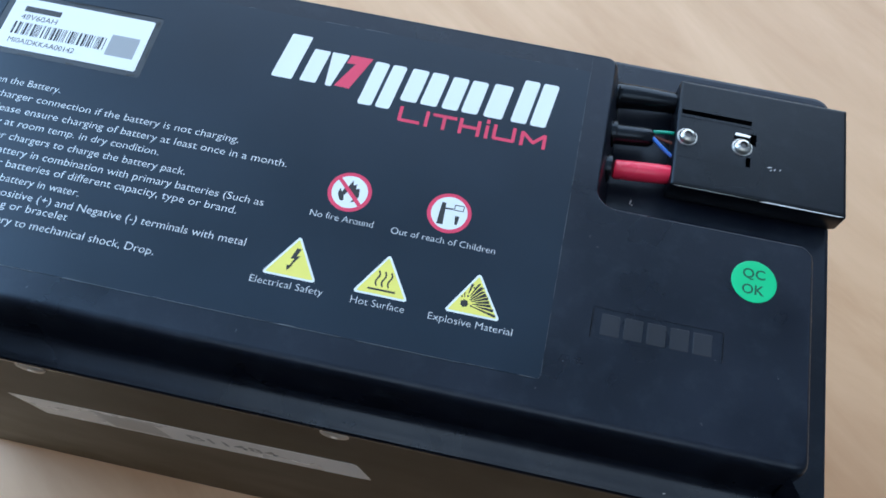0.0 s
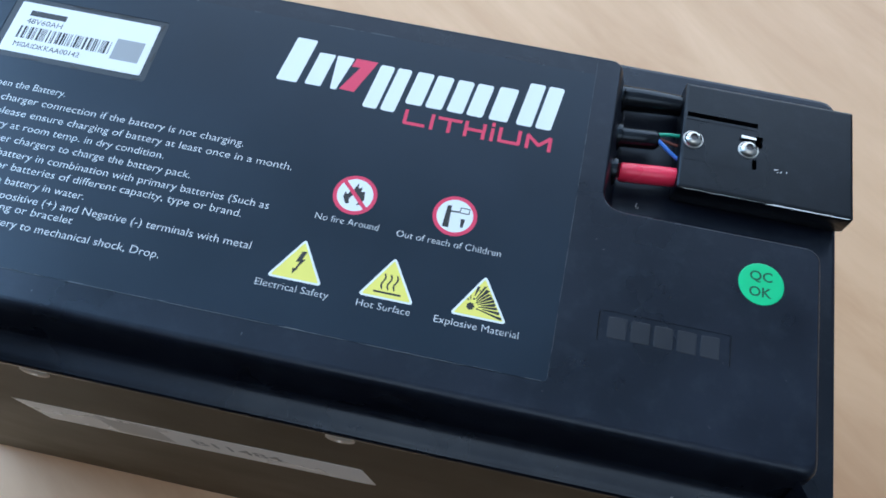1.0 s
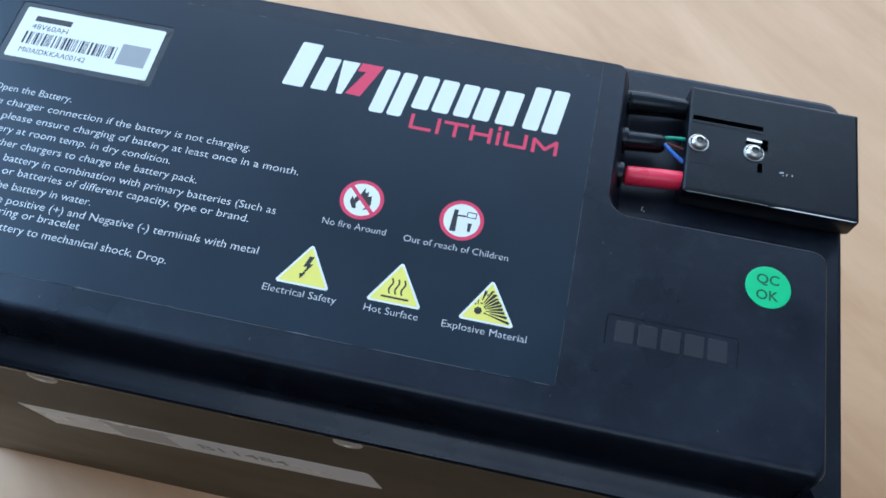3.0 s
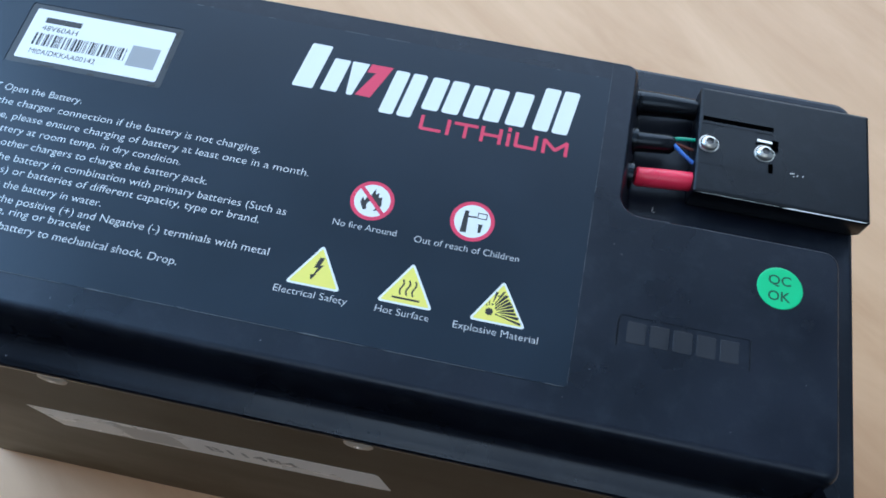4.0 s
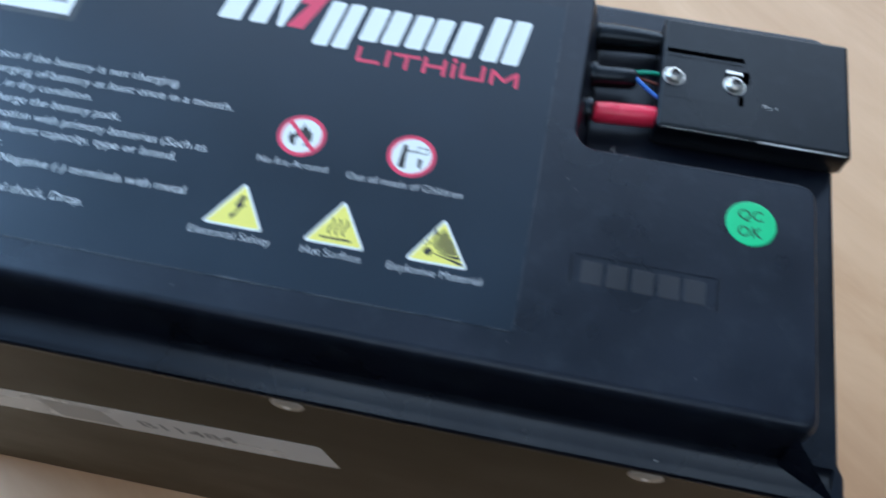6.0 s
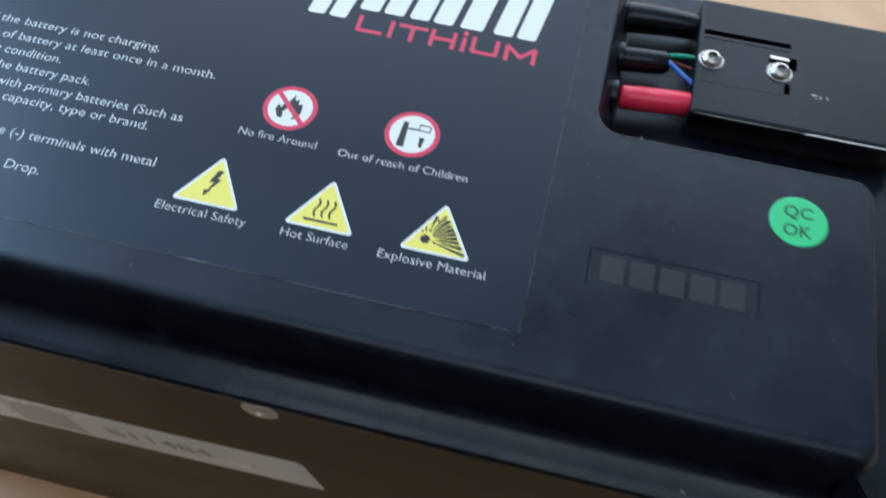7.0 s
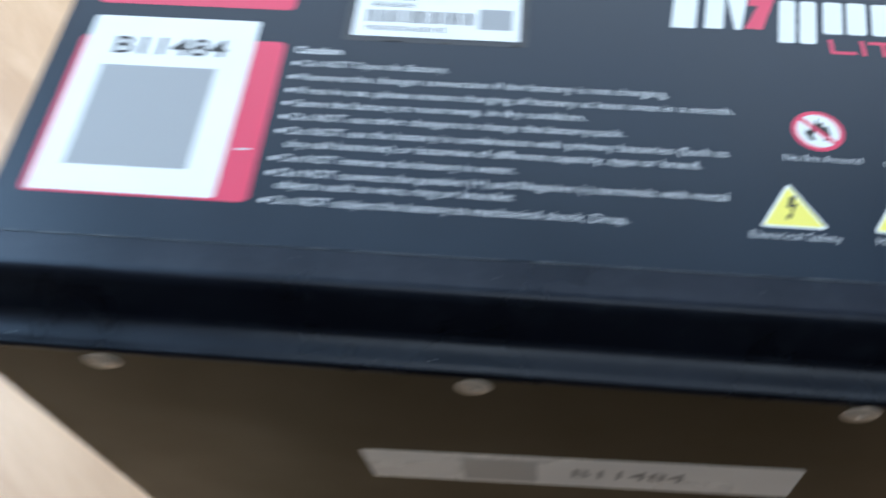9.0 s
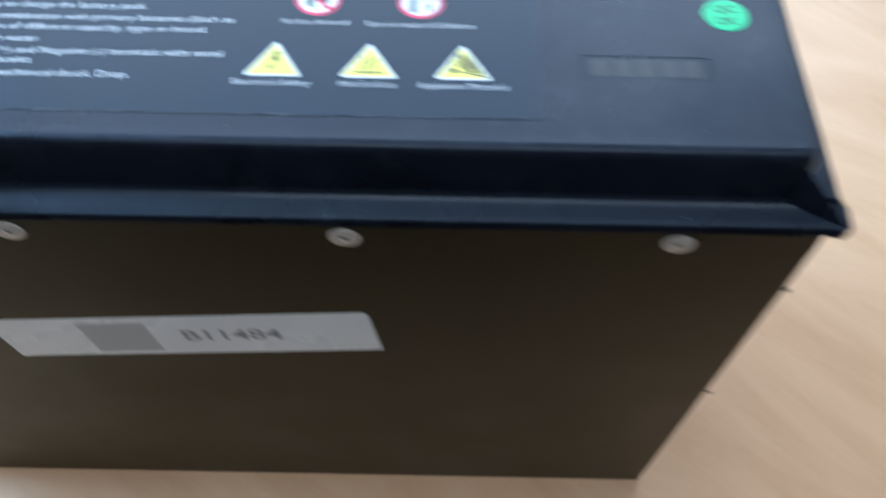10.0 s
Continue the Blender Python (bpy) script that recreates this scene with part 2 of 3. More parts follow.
def lathe(profile, axis="z", segs=24):
    """A turned solid: profile of (radius, height) from the middle of the top outwards and down."""
    bm = bmesh.new()
    def spot(r, h, a):
        u, v = r * math.cos(a), r * math.sin(a)
        return {"z": (u, v, h), "-y": (u, -h, v), "x": (h, u, v)}[axis]
    rings = []
    for r, h in profile:
        rings.append([bm.verts.new(spot(r, h, 0))] if r == 0 else [bm.verts.new(spot(r, h, 2 * math.pi * i / segs)) for i in range(segs)])
    for a, b in zip(rings, rings[1:]):
        for i in range(segs):
            j = (i + 1) % segs
            if len(a) == 1:
                bm.faces.new((a[0], b[i], b[j]))
            elif len(b) == 1:
                bm.faces.new((a[i], b[0], a[j]))
            else:
                bm.faces.new((a[i], b[i], b[j], a[j]))
    return bm


def tube_along(pts, r, segs=12, bm=None):
    """A round tube with closed ends along a line of points."""
    bm = bm or bmesh.new()
    P = [Vector(p) for p in pts]
    radii = r if isinstance(r, (list, tuple)) else [r] * len(P)
    rings = []
    for i, p in enumerate(P):
        d = (P[min(i + 1, len(P) - 1)] - P[max(i - 1, 0)]).normalized()
        s = d.cross(Vector((0, 0, 1))).normalized()
        u = s.cross(d)
        rings.append([bm.verts.new(p + radii[i] * (s * math.cos(2 * math.pi * j / segs) + u * math.sin(2 * math.pi * j / segs))) for j in range(segs)])
    for a, b in zip(rings, rings[1:]):
        for i in range(segs):
            bm.faces.new((a[i], a[(i + 1) % segs], b[(i + 1) % segs], b[i]))
    bm.faces.new(rings[0])
    bm.faces.new(rings[-1])
    return bm


def curve_points(a, b, c, d, n=10):
    """Points of a cubic curve."""
    A, B, C, D = map(Vector, (a, b, c, d))
    return [A * (1 - t) ** 3 + B * 3 * t * (1 - t) ** 2 + C * 3 * t * t * (1 - t) + D * t ** 3 for t in (i / n for i in range(n + 1))]


def lettering(name, text, cap, x0, y, z, mat, parent, x1=None, label="", upright=False, shear=0.0, weight=0.0):
    """Raised print in the built-in font: cap height, left end, base line and, if given, right end. upright: on a face towards -y."""
    cu = bpy.data.curves.new(name, "FONT")
    cu.body, cu.size, cu.resolution_u = text, 1.0, 3
    cu.shear, cu.offset = shear, weight
    tmp = new(name, cu)
    me = bpy.data.meshes.new_from_object(tmp.evaluated_get(bpy.context.evaluated_depsgraph_get()))
    bpy.data.objects.remove(tmp)
    xs = [v.co.x for v in me.vertices]
    lo, hi = min(xs), max(xs)
    sy = cap / 0.729
    sx = (x1 - x0) / (hi - lo) if x1 is not None else sy
    me.transform(Matrix.Diagonal((sx * MM, sy * MM, MM, 1)) @ Matrix.Translation((-lo, 0, 0)))
    if upright:
        me.transform(Matrix.Rotation(radians(90), 4, "X"))
    me.name = name
    me.materials.clear()
    me.materials.append(mat)
    return part(name, me, mat, parent, label, (x0, y, z))


# ---- the large structure ----
def box_bm(x0, y0, z0, x1, y1, z1, bm=None):
    bm = bm or bmesh.new()
    m = Matrix.LocRotScale(((x0 + x1) / 2, (y0 + y1) / 2, (z0 + z1) / 2), None, (x1 - x0, y1 - y0, z1 - z0))
    bmesh.ops.create_cube(bm, size=1, matrix=m)
    return bm


def structure(name, bm, mat, label):
    ob = new(name, mesh_of(bm, name, mat))
    return tagged(ob, label, kind="structure")


def wall_with_window(name, along, lo, hi, at0, at1, win, label):
    """A wall along x or y from lo to hi, between at0 and at1 across, with an opening through it."""
    bm = bmesh.new()
    for u0, u1, z0, z1 in ((lo, hi, RZ0, win[2]), (lo, hi, win[3], RZ1), (lo, win[0], win[2], win[3]), (win[1], hi, win[2], win[3])):
        box_bm(*((u0, at0, z0, u1, at1, z1) if along == "x" else (at0, u0, z0, at1, u1, z1)), bm)
    return structure(name, bm, WALL, label)


# unseen shell: floor and south wall dark, ceiling pale, to steer the lid's reflections
structure("floor", box_bm(RX0 - 0.12, RY0 - 0.12, RZ0 - 0.1, RX1 + 0.12, RY1 + 0.12, RZ0), DARKFLOOR, "unseen floor below the table, kept dark for the reflections")
structure("ceiling", box_bm(RX0 - 0.12, RY0 - 0.12, RZ1, RX1 + 0.12, RY1 + 0.12, RZ1 + 0.1), CEIL, "unseen ceiling, kept pale to lift the lid's reflections")
structure("wall_south", box_bm(RX0, RY0 - 0.12, RZ0, RX1, RY0, RZ1), DARKWALL, "unseen south wall, kept dark to blacken reflections in the lid's front")
structure("wall_east", box_bm(RX1, RY0 - 0.12, RZ0, RX1 + 0.12, RY1 + 0.12, RZ1), WALL, "plain painted wall")
wall_with_window("wall_north", "x", RX0, RX1, RY1, RY1 + 0.12, WIN_N, "painted wall with a wide window opening")
wall_with_window("wall_west", "y", RY0 - 0.12, RY1 + 0.12, RX0 - 0.12, RX0, WIN_W, "painted wall with a wide window opening")

# the table that carries the pack
TX0, TX1, TY0, TY1 = -0.85, 0.85, -0.165, 0.80
desk = tagged(new("table"), "pale wood-grain laminate table top, bare and smooth", "table")
ORG[desk] = desk.location = Vector((0, 0.2, RZ0))
part("tabletop", box_bm(TX0 * 1000, TY0 * 1000, -28 - TOP, TX1 * 1000, TY1 * 1000, -TOP), WOOD, desk)
for x in (TX0 + 0.06, TX1 - 0.06):
    for y in (TY0 + 0.06, TY1 - 0.06):
        part("leg", box_bm(-25, -25, RZ0 * 1000 + 0.0, 25, 25, -28), WOOD, desk, at=(x * 1000, y * 1000, -TOP))

# ---- the battery pack ----
pack = tagged(new("battery_pack"), "black lithium battery pack with printed lid, standing on a wood table", "battery")
pack.location = (-0.028, 0.026, 0)
ORG[pack] = Vector((-0.028, 0.026, 0))

# steel case
CX0, CX1, CY0, CY1 = -221.0, 165.0, -51.0, 102.5
loops = [(rounded(rect(CX0, CY0, CX1, CY1), 3.0, d, 4), z) for d, z in ((-1.5, -20.0), (0, -20.6), (0, -276.5), (-1.0, -TOP))]
case = part("case", relief(loops), CASE, pack, "dark painted sheet-steel case with soft sheen", smooth=True)

# lid: a flange plate, and on it the raised deck with its sunk corner
LX0, LX1, LY0, LY1 = -212.5, 156.5, -39.8, 90.5
NX, NY = 88.0, 32.0
deck = [(LX0, LY0), (LX1, LY0), (LX1, NY), (NX, NY), (NX, LY1), (LX0, LY1)]
deck_r = [5, 4, 5, 6, 4, 5]
LED = rounded(rect(91.6, -12.6, 129.8, -2.8), 0.8, 0, 3)
# the top edge is tight; along the front it rolls over a faint bead
crown = [(8.5, -1.7, 0.0), (6.0, -1.6, 0.0), (4.4, -1.5, 0.03), (3.2, -1.35, 0.06), (2.3, -1.15, 0.0), (1.5, -0.85, -0.25), (0.8, -0.5, -0.7), (0.3, -0.15, -1.4), (0, 0.15, -2.4), (0, 0.5, -3.6),
         (0, 3.5, -14.6), (0, 4.0, -16.9), (0, 4.3, -17.65), (0, 5.0, -17.95), (0, 5.4, -19.0)]


def deck_outline(sag, d):
    lean = -max(d - 0.35, 0.0) * 0.8      # the right-hand wall is all but upright
    pts = [(x + (lean if x == LX1 else 0), y + sag + (d if sag else 0) if y == LY0 else y) for x, y in deck]
    return rounded(pts, deck_r, d, 6)


bm = relief([(deck_outline(sag, d), z) for sag, d, z in crown], holes=[LED], depth=0.18)
rim = [(-224.0, -52.0), (164.0, -52.0), (167.0, -53.0), (170.2, -51.0), (170.4, -44.0), (168.9, -41.0), (168.7, 104.0), (-224.0, 104.0)]
rim_r = [3, 3, 3, 3, 2, 3, 6, 3]
rim_loops = [(rounded(rim, rim_r, d, 4), z) for d, z in ((-1.6, -18.0), (-0.5, -18.3), (0, -19.2), (0, -21.6), (-0.6, -22.2))]
relief(rim_loops, bm=bm)
# along the front the flange sweeps out from the foot of the deck in a hollow curve
fall = [(-43.3, -14.6), (-43.8, -15.7), (-44.5, -16.35), (-45.6, -16.85), (-47.2, -17.3), (-49.0, -17.68), (-50.6, -18.0), (-51.4, -18.4), (-51.9, -19.1), (-51.9, -19.6)]
ends = [[bm.verts.new((x, y, z)) for y, z in fall] for x in (-222.0, -120.0, 0.0, 100.0, 166.0)]
for a, c in zip(ends, ends[1:]):
    for i in range(len(fall) - 1):
        bm.faces.new((a[i], a[i + 1], c[i + 1], c[i]))
bm.faces.new(ends[-1])
bm.faces.new(ends[0][::-1])
# a web from the deck's front corner down to the bulged corner of the rim
web = [bm.verts.new(p) for p in ((152.0, -40.3, -2.9), (152.0, -44.6, -17.4), (167.8, -51.4, -18.2), (158.4, -40.4, -18.3))]
for i, j, k in ((0, 1, 2), (0, 2, 3), (1, 3, 2), (0, 3, 1)):
    bm.faces.new((web[i], web[j], web[k]))
lid = part("lid", bm, LID, pack, "moulded black plastic lid with a flanged rim", smooth=True)

# five charge lamps in the sunk bar, on a dark bed, with a moulded lip at its ends
part("lamp_bed", prism(rounded(rect(91.9, -12.3, 129.5, -3.1), 0.7, 0, 3), -0.175, -0.15), LID, lid, "dark bed under the lamp windows")
for i in range(5):
    x = 94.0 + 6.86 * i
    lens = [(rounded(rect(x, -11.2, x + 5.6, -4.4), 0.5, d, 3), z) for d, z in ((-0.15, -0.06), (-0.05, -0.08), (0, -0.16))]
    part("charge_lamp", relief(lens), LEDGLASS, lid, "smoked grey lamp window")
for x0, y0, x1, y1 in ((129.95, -12.4, 130.35, -2.6), (91.0, -12.6, 91.35, -3.4)):
    part("lamp_lip", prism(rounded(rect(x0, y0, x1, y1), 0.12, 0, 2), -0.05, 0.08), LEDGLASS, lid)

# printed film on the deck
DX0, DX1, DY0, DY1 = -209.0, 78.9, -28.5, 82.2
SER = rect(-125.0, 44.6, -69.4, 70.4)
film = part("printed_film", relief([(rounded(rect(DX0, DY0, DX1, DY1), 1.2, 0, 3), 0.18), (rounded(rect(DX0, DY0, DX1, DY1), 1.2, 0, 3), -0.05)],
                                   holes=[rounded(SER, 1.0, 0, 3)], depth=0.16), FILM, pack, "charcoal vinyl film with printed warnings")
Z1, Z2, Z3, Z4 = 0.20, 0.25, 0.30, 0.35

CAUTION = [
    ("Do NOT Open the Battery.", 33.2, -92.5, True),
    ("Remove the charger connection if the battery is not charging.", 27.9, -29.4, True),
    ("If not in use, please ensure charging of battery at least once in a month.", 22.7, -11.7, True),
    ("Store the battery at room temp. in dry condition.", 17.8, -52.8, True),
    ("Do NOT use other chargers to charge the battery pack.", 12.8, -42.2, True),
    ("Do NOT use the battery in combination with primary batteries (Such as", 7.7, -14.8, True),
    ("dry-cell batteries) or batteries of different capacity, type or brand.", 3.2, -22.2, False),
    ("Do NOT immerse the battery in water.", -1.8, -71.7, True),
    ("Do NOT connect the positive (+) and Negative (-) terminals with metal", -6.7, -16.1, True),
    ("objects such as wire, ring or bracelet", -10.6, -71.9, False),
    ("Do NOT subject the battery to mechanical shock, Drop.", -15.7, -42.1, True),
]
lettering("heading_text", "Caution", 2.9, -138.0, 38.4, Z1, PRINT, film, -124.5, weight=0.02)
for words, y, x1, dot in CAUTION:
    lettering("caution_text", words, 2.75, -134.6, y, Z1, PRINT, film, x1, weight=-0.006)
    if dot:
        part("bullet_dot", prism([(0.85 * math.cos(a), 0.85 * math.sin(a)) for a in (i * math.pi / 5 for i in range(10))], 0, 0.02), PRINT, film, at=(-137.0, y + 1.1, Z1))

# brand mark as plain slanted bars, with the red bolt
def slant(x0, x1, y0, y1, lean=0.14):
    return [(x0 + (y0 - 56) * lean, y0), (x1 + (y0 - 56) * lean, y0), (x1 + (y1 - 56) * lean, y1), (x0 + (y1 - 56) * lean, y1)]


BARS = [(slant(-27.0, -19.8, 56.0, 74.6), 0.6), (slant(-17.2, -11.6, 56.3, 70.0), 0.5), ([(-8.2, 56.2), (-6.2, 56.2), (-3.0, 70.0), (-9.0, 70.0)], 0.4),
        (slant(46.0, 52.4, 56.0, 69.8), 0.8)]
for x0, x1, y0, y1 in ((4.6, 15.6, 51.6, 69.6), (17.6, 30.2, 56.0, 69.6), (31.8, 44.0, 56.0, 69.4), (55.2, 67.0, 56.0, 73.6)):
    mid = (x0 + x1) / 2
    BARS += [(slant(x0, mid - 0.6, y0, y1), 0.9), (slant(mid + 0.6, x1, y0, y1), 0.9)]
for pts, r in BARS:
    part("brand_bar", prism(rounded(pts, r, 0, 4), 0, 0.02), LOGO, film, at=(0, 0, Z1))
part("brand_bolt", prism([(-5.2, 56.8), (0.0, 56.6), (5.2, 70.2), (-2.4, 70.2), (-3.2, 66.6), (-0.2, 66.8)], 0, 0.02), RED, film, at=(0, 0, Z1))


def stroke(pts, w, z0, z1, bm, mat):
    """Straight strokes of one width along a line of points."""
    for i, ((ax, ay), (bx, by)) in enumerate(zip(pts, pts[1:])):
        z1 += 0.002
        d = Vector((bx - ax, by - ay)).normalized()
        nx, ny = -d.y * w / 2, d.x * w / 2
        ex, ey = d.x * w * 0.2, d.y * w * 0.2
        prism([(ax + nx - ex, ay + ny - ey), (ax - nx - ex, ay - ny - ey), (bx - nx + ex, by - ny + ey), (bx + nx + ex, by + ny + ey)], z0, z1, bm, mat)


# the word LITHIUM in wide square strokes
word = bmesh.new()
GLYPHS = [(0, [(0.6, 5.6), (0.6, 0.6), (7.2, 0.6)]), (9.0, [(0.6, 5.6), (0.6, 0)]), (11.6, [(0, 5.0), (7.6, 5.0)]), (11.6, [(3.8, 5.0), (3.8, 0)]), (20.4, [(0.6, 5.6), (0.6, 0)]),
          (20.4, [(6.6, 5.6), (6.6, 0)]), (20.4, [(0.6, 2.8), (6.6, 2.8)]), (29.2, [(0.6, 4.6), (0.6, 0)]), (29.2, [(0.6, 6.9), (0.6, 5.7)]),
          (31.8, [(0.6, 5.6), (0.6, 0.6), (7.0, 0.6), (7.0, 5.6)]), (41.0, [(0.6, 0), (0.6, 5.0), (4.4, 1.6), (8.0, 5.0), (8.0, 0)])]
for i, (x, line) in enumerate(GLYPHS):
    stroke([(x + u, v) for u, v in line], 1.15, 0.001 * i, 0.02 + 0.001 * i, word, 0)
part("lithium_text", word, RED, film, "red wide square lettering", at=(18.6, 47.9, Z1))


# pictograms: outline in white, field in colour, sign in black
def ring(r0, r1, n=40):
    bm = bmesh.new()
    a = [bm.verts.new((r0 * math.cos(2 * math.pi * i / n), r0 * math.sin(2 * math.pi * i / n), 0)) for i in range(n)]
    b = [bm.verts.new((r1 * math.cos(2 * math.pi * i / n), r1 * math.sin(2 * math.pi * i / n), 0)) for i in range(n)]
    for i in range(n):
        bm.faces.new((a[i], b[i], b[(i + 1) % n], a[(i + 1) % n]))
    return bm


def disc(r, z, bm, mat, n=40):
    return prism([(r * math.cos(2 * math.pi * i / n), r * math.sin(2 * math.pi * i / n)) for i in range(n)], 0, z, bm, mat)


def round_sign(x, y, name, label, draw):
    bm = bmesh.new()
    disc(7.0, 0.02, bm, 1)
    disc(5.75, 0.05, bm, 0)
    draw(bm)
    return part(name, bm, [LOGO, RED, INK_SHADE], film, label, at=(x, y, Z1))


def flame(bm):
    prism([(-2.6, -3.2), (-3.6, -1.2), (-3.2, 0.8), (-2.4, -0.4), (-1.6, 2.0), (-1.2, 1.0), (0.2, 4.4), (0.6, 2.4), (1.6, 3.2), (1.7, 1.4), (2.8, 1.8), (3.2, -1.0), (2.4, -3.0),
           (1.0, -3.6), (1.7, -2.2), (0.6, -0.4), (-0.4, 0.2), (-1.6, -1.6), (-1.2, -3.2), (-2.0, -3.6)], 0.05, 0.08, bm, 2)
    stroke([(-4.0, 4.0), (4.0, -4.0)], 1.25, 0.05, 0.11, bm, 1)


def out_of_reach(bm):
    prism([(-3.3, -4.3), (-1.3, -4.3), (-1.6, 3.4), (-2.9, 3.4)], 0.05, 0.08, bm, 2)
    stroke([(-2.0, 1.4), (1.0, 1.6)], 0.55, 0.06, 0.085, bm, 2)
    stroke([(1.4, 1.4), (4.2, 1.4), (4.2, 3.2), (1.4, 3.2), (1.4, 1.4)], 0.3, 0.05, 0.08, bm, 2)
    prism([(2.3, -3.6), (3.1, -3.6), (3.4, -0.6), (2.0, -0.6)], 0.05, 0.08, bm, 2)


def triangle_sign(x, name, label, draw):
    bm = bmesh.new()
    tri = [(-8.6, -13.9), (8.6, -13.9), (0, 0.3)]
    prism(rounded(tri, 0.7, 0, 3), 0, 0.02, bm, 0)
    prism(rounded(tri, 0.7, -0.65, 3), 0.02, 0.05, bm, 1)
    draw(bm)
    return part(name, bm, [LOGO, YELLOW, INK_SHADE], film, label, at=(x, 0, Z1))


def bolt_arrow(bm):
    prism([(0.0, -4.0), (1.5, -4.0), (0.6, -6.6), (1.7, -6.4), (-0.5, -10.2), (-0.8, -10.0), (0.1, -7.5), (-1.1, -7.7)], 0.05, 0.08, bm, 2)
    prism([(-1.6, -10.0), (0.2, -9.6), (-1.2, -11.8)], 0.05, 0.08, bm, 2)


def heat(bm):
    for k in (-1.9, 0.0, 1.9):
        stroke([(k + 0.45 * math.sin(a * 1.05), -5.8 - a * 0.8) for a in (0, 1, 2, 3, 4, 5, 6)], 0.5, 0.05, 0.08, bm, 2)
    prism(rect(-4.2, -12.1, 4.2, -11.5), 0.05, 0.08, bm, 2)


def burst(bm):
    """A dark ball low in the triangle, throwing out separate tapering rays and scraps."""
    rnd = random.Random(4)
    cx, cy = -2.9, -10.4
    prism([(cx + (1.3, 1.05)[i % 2] * math.cos(i * math.pi / 7), cy + (1.3, 1.05)[i % 2] * math.sin(i * math.pi / 7)) for i in range(14)], 0.05, 0.08, bm, 2)
    for k, (deg, near, far, wide) in enumerate(((-13, 2.2, 10.4, 0.62), (-4, 3.6, 11.0, 0.72), (5, 2.4, 9.6, 0.66), (14, 3.2, 9.0, 0.80), (24, 2.2, 8.6, 0.70), (34, 2.8, 8.4, 0.86), (44, 2.0, 8.2, 0.60),
                                                 (54, 2.6, 8.4, 0.90), (64, 3.0, 8.2, 0.52), (78, 3.4, 7.2, 0.66), (98, 2.0, 3.8, 0.34), (118, 1.9, 3.4, 0.40))):
        a = radians(deg)
        while far > near + 0.8 and (cy + far * math.sin(a) > 0.3 - 1.65 * abs(cx + far * math.cos(a)) - 1.5 or cy + far * math.sin(a) < -13.0):
            far -= 0.2
        u, v = Vector((math.cos(a), math.sin(a))), Vector((-math.sin(a), math.cos(a)))
        c = Vector((cx, cy))
        ray = [c + u * near - v * 0.12, c + u * far - v * wide * 0.66, c + u * (far - rnd.uniform(-0.3, 0.9)) + v * wide * 0.66, c + u * near + v * 0.12]
        prism([tuple(p) for p in ray], 0.05, 0.08 + 0.001 * k, bm, 2)
    for x, y, r in ((-1.0, -8.9, 0.42), (-0.7, -10.9, 0.45), (-2.2, -7.9, 0.4), (1.6, -6.0, 0.35), (-0.9, -4.9, 0.4), (2.4, -8.1, 0.3)):
        prism([(x + r * rnd.uniform(0.6, 1.1) * math.cos(i * 1.257), y + r * rnd.uniform(0.6, 1.1) * math.sin(i * 1.257)) for i in range(5)], 0.05, 0.1, bm, 2)


round_sign(10.4, 18.5, "no_fire_sign", "red ring with black flame struck through", flame)
round_sign(42.6, 18.1, "keep_away_sign", "red ring with plain black shapes", out_of_reach)
triangle_sign(-0.2, "electric_sign", "yellow triangle with black bolt arrow", bolt_arrow)
triangle_sign(28.0, "hot_surface_sign", "yellow triangle with three wavy lines", heat)
triangle_sign(56.0, "explosive_sign", "yellow triangle with black burst", burst)
for words, x0, x1, y in (("Electrical Safety", -11.4, 11.2, -17.4), ("Hot Surface", 19.8, 36.1, -17.4), ("Explosive Material", 43.4, 68.7, -17.5),
                         ("No fire Around", 0.2, 20.4, 7.8), ("Out of reach of Children", 26.2, 59.0, 7.3)):
    lettering("caption_text", words, 2.35, x0, y, Z1, PRINT, film, x1, weight=-0.011)

# red fields printed on the film
part("red_field", prism(rounded(rect(-203.6, -15.9, -141.4, 42.4), 2.2, 0, 5), 0, 0.02), RED, film, at=(0, 0, Z1))
part("red_field", prism(rounded(rect(-203.6, 56.0, -141.4, 80.0), 2.2, 0, 5), 0, 0.02), RED, film, at=(0, 0, Z1))
part("print_bar", prism(rect(-148.0, 1.3, -144.2, 1.9), 0, 0.02), PRINT, film, at=(0, 0, Z2))

# white numbered label over the red field
tag = part("number_label", prism(rounded(rect(-201.8, -15.2, -150.6, 50.4), 0.8, 0, 3), 0.0, 0.12), PAPER, pack, "large white paper label with printed number", at=(0, 0, 0.24))
lettering("number_text", "B11484", 7.2, -192.6, 35.0, 0.40, INK_SHADE, tag, -158.6, weight=0.012)
part("print_square", prism(rect(-194.2, -6.4, -160.0, 30.2), 0, 0.02), GREYINK, tag, "plain grey printed square", at=(0, 0, 0.38))

# serial label sunk in its window
part("label_bed", prism(rounded(rect(-124.8, 44.8, -69.6, 70.2), 1.0, 0, 3), 0, 0.03), BED, film, "grey bed of the label window", at=(0, 0, 0.02))
ser = part("serial_label", prism(rounded(rect(-122.4, 46.9, -71.9, 68.2), 0.6, 0, 3), 0.0, 0.12), PAPER, pack, "white serial label with bar code", at=(0, 0, 0.06))
part("print_bar", prism(rect(-117.8, 62.7, -104.7, 65.0), 0, 0.02), INK_SHADE, ser, at=(0, 0, 0.2))
lettering("rating_text", "48V60AH", 2.3, -117.8, 59.4, 0.22, INK_SHADE, ser, -104.9)
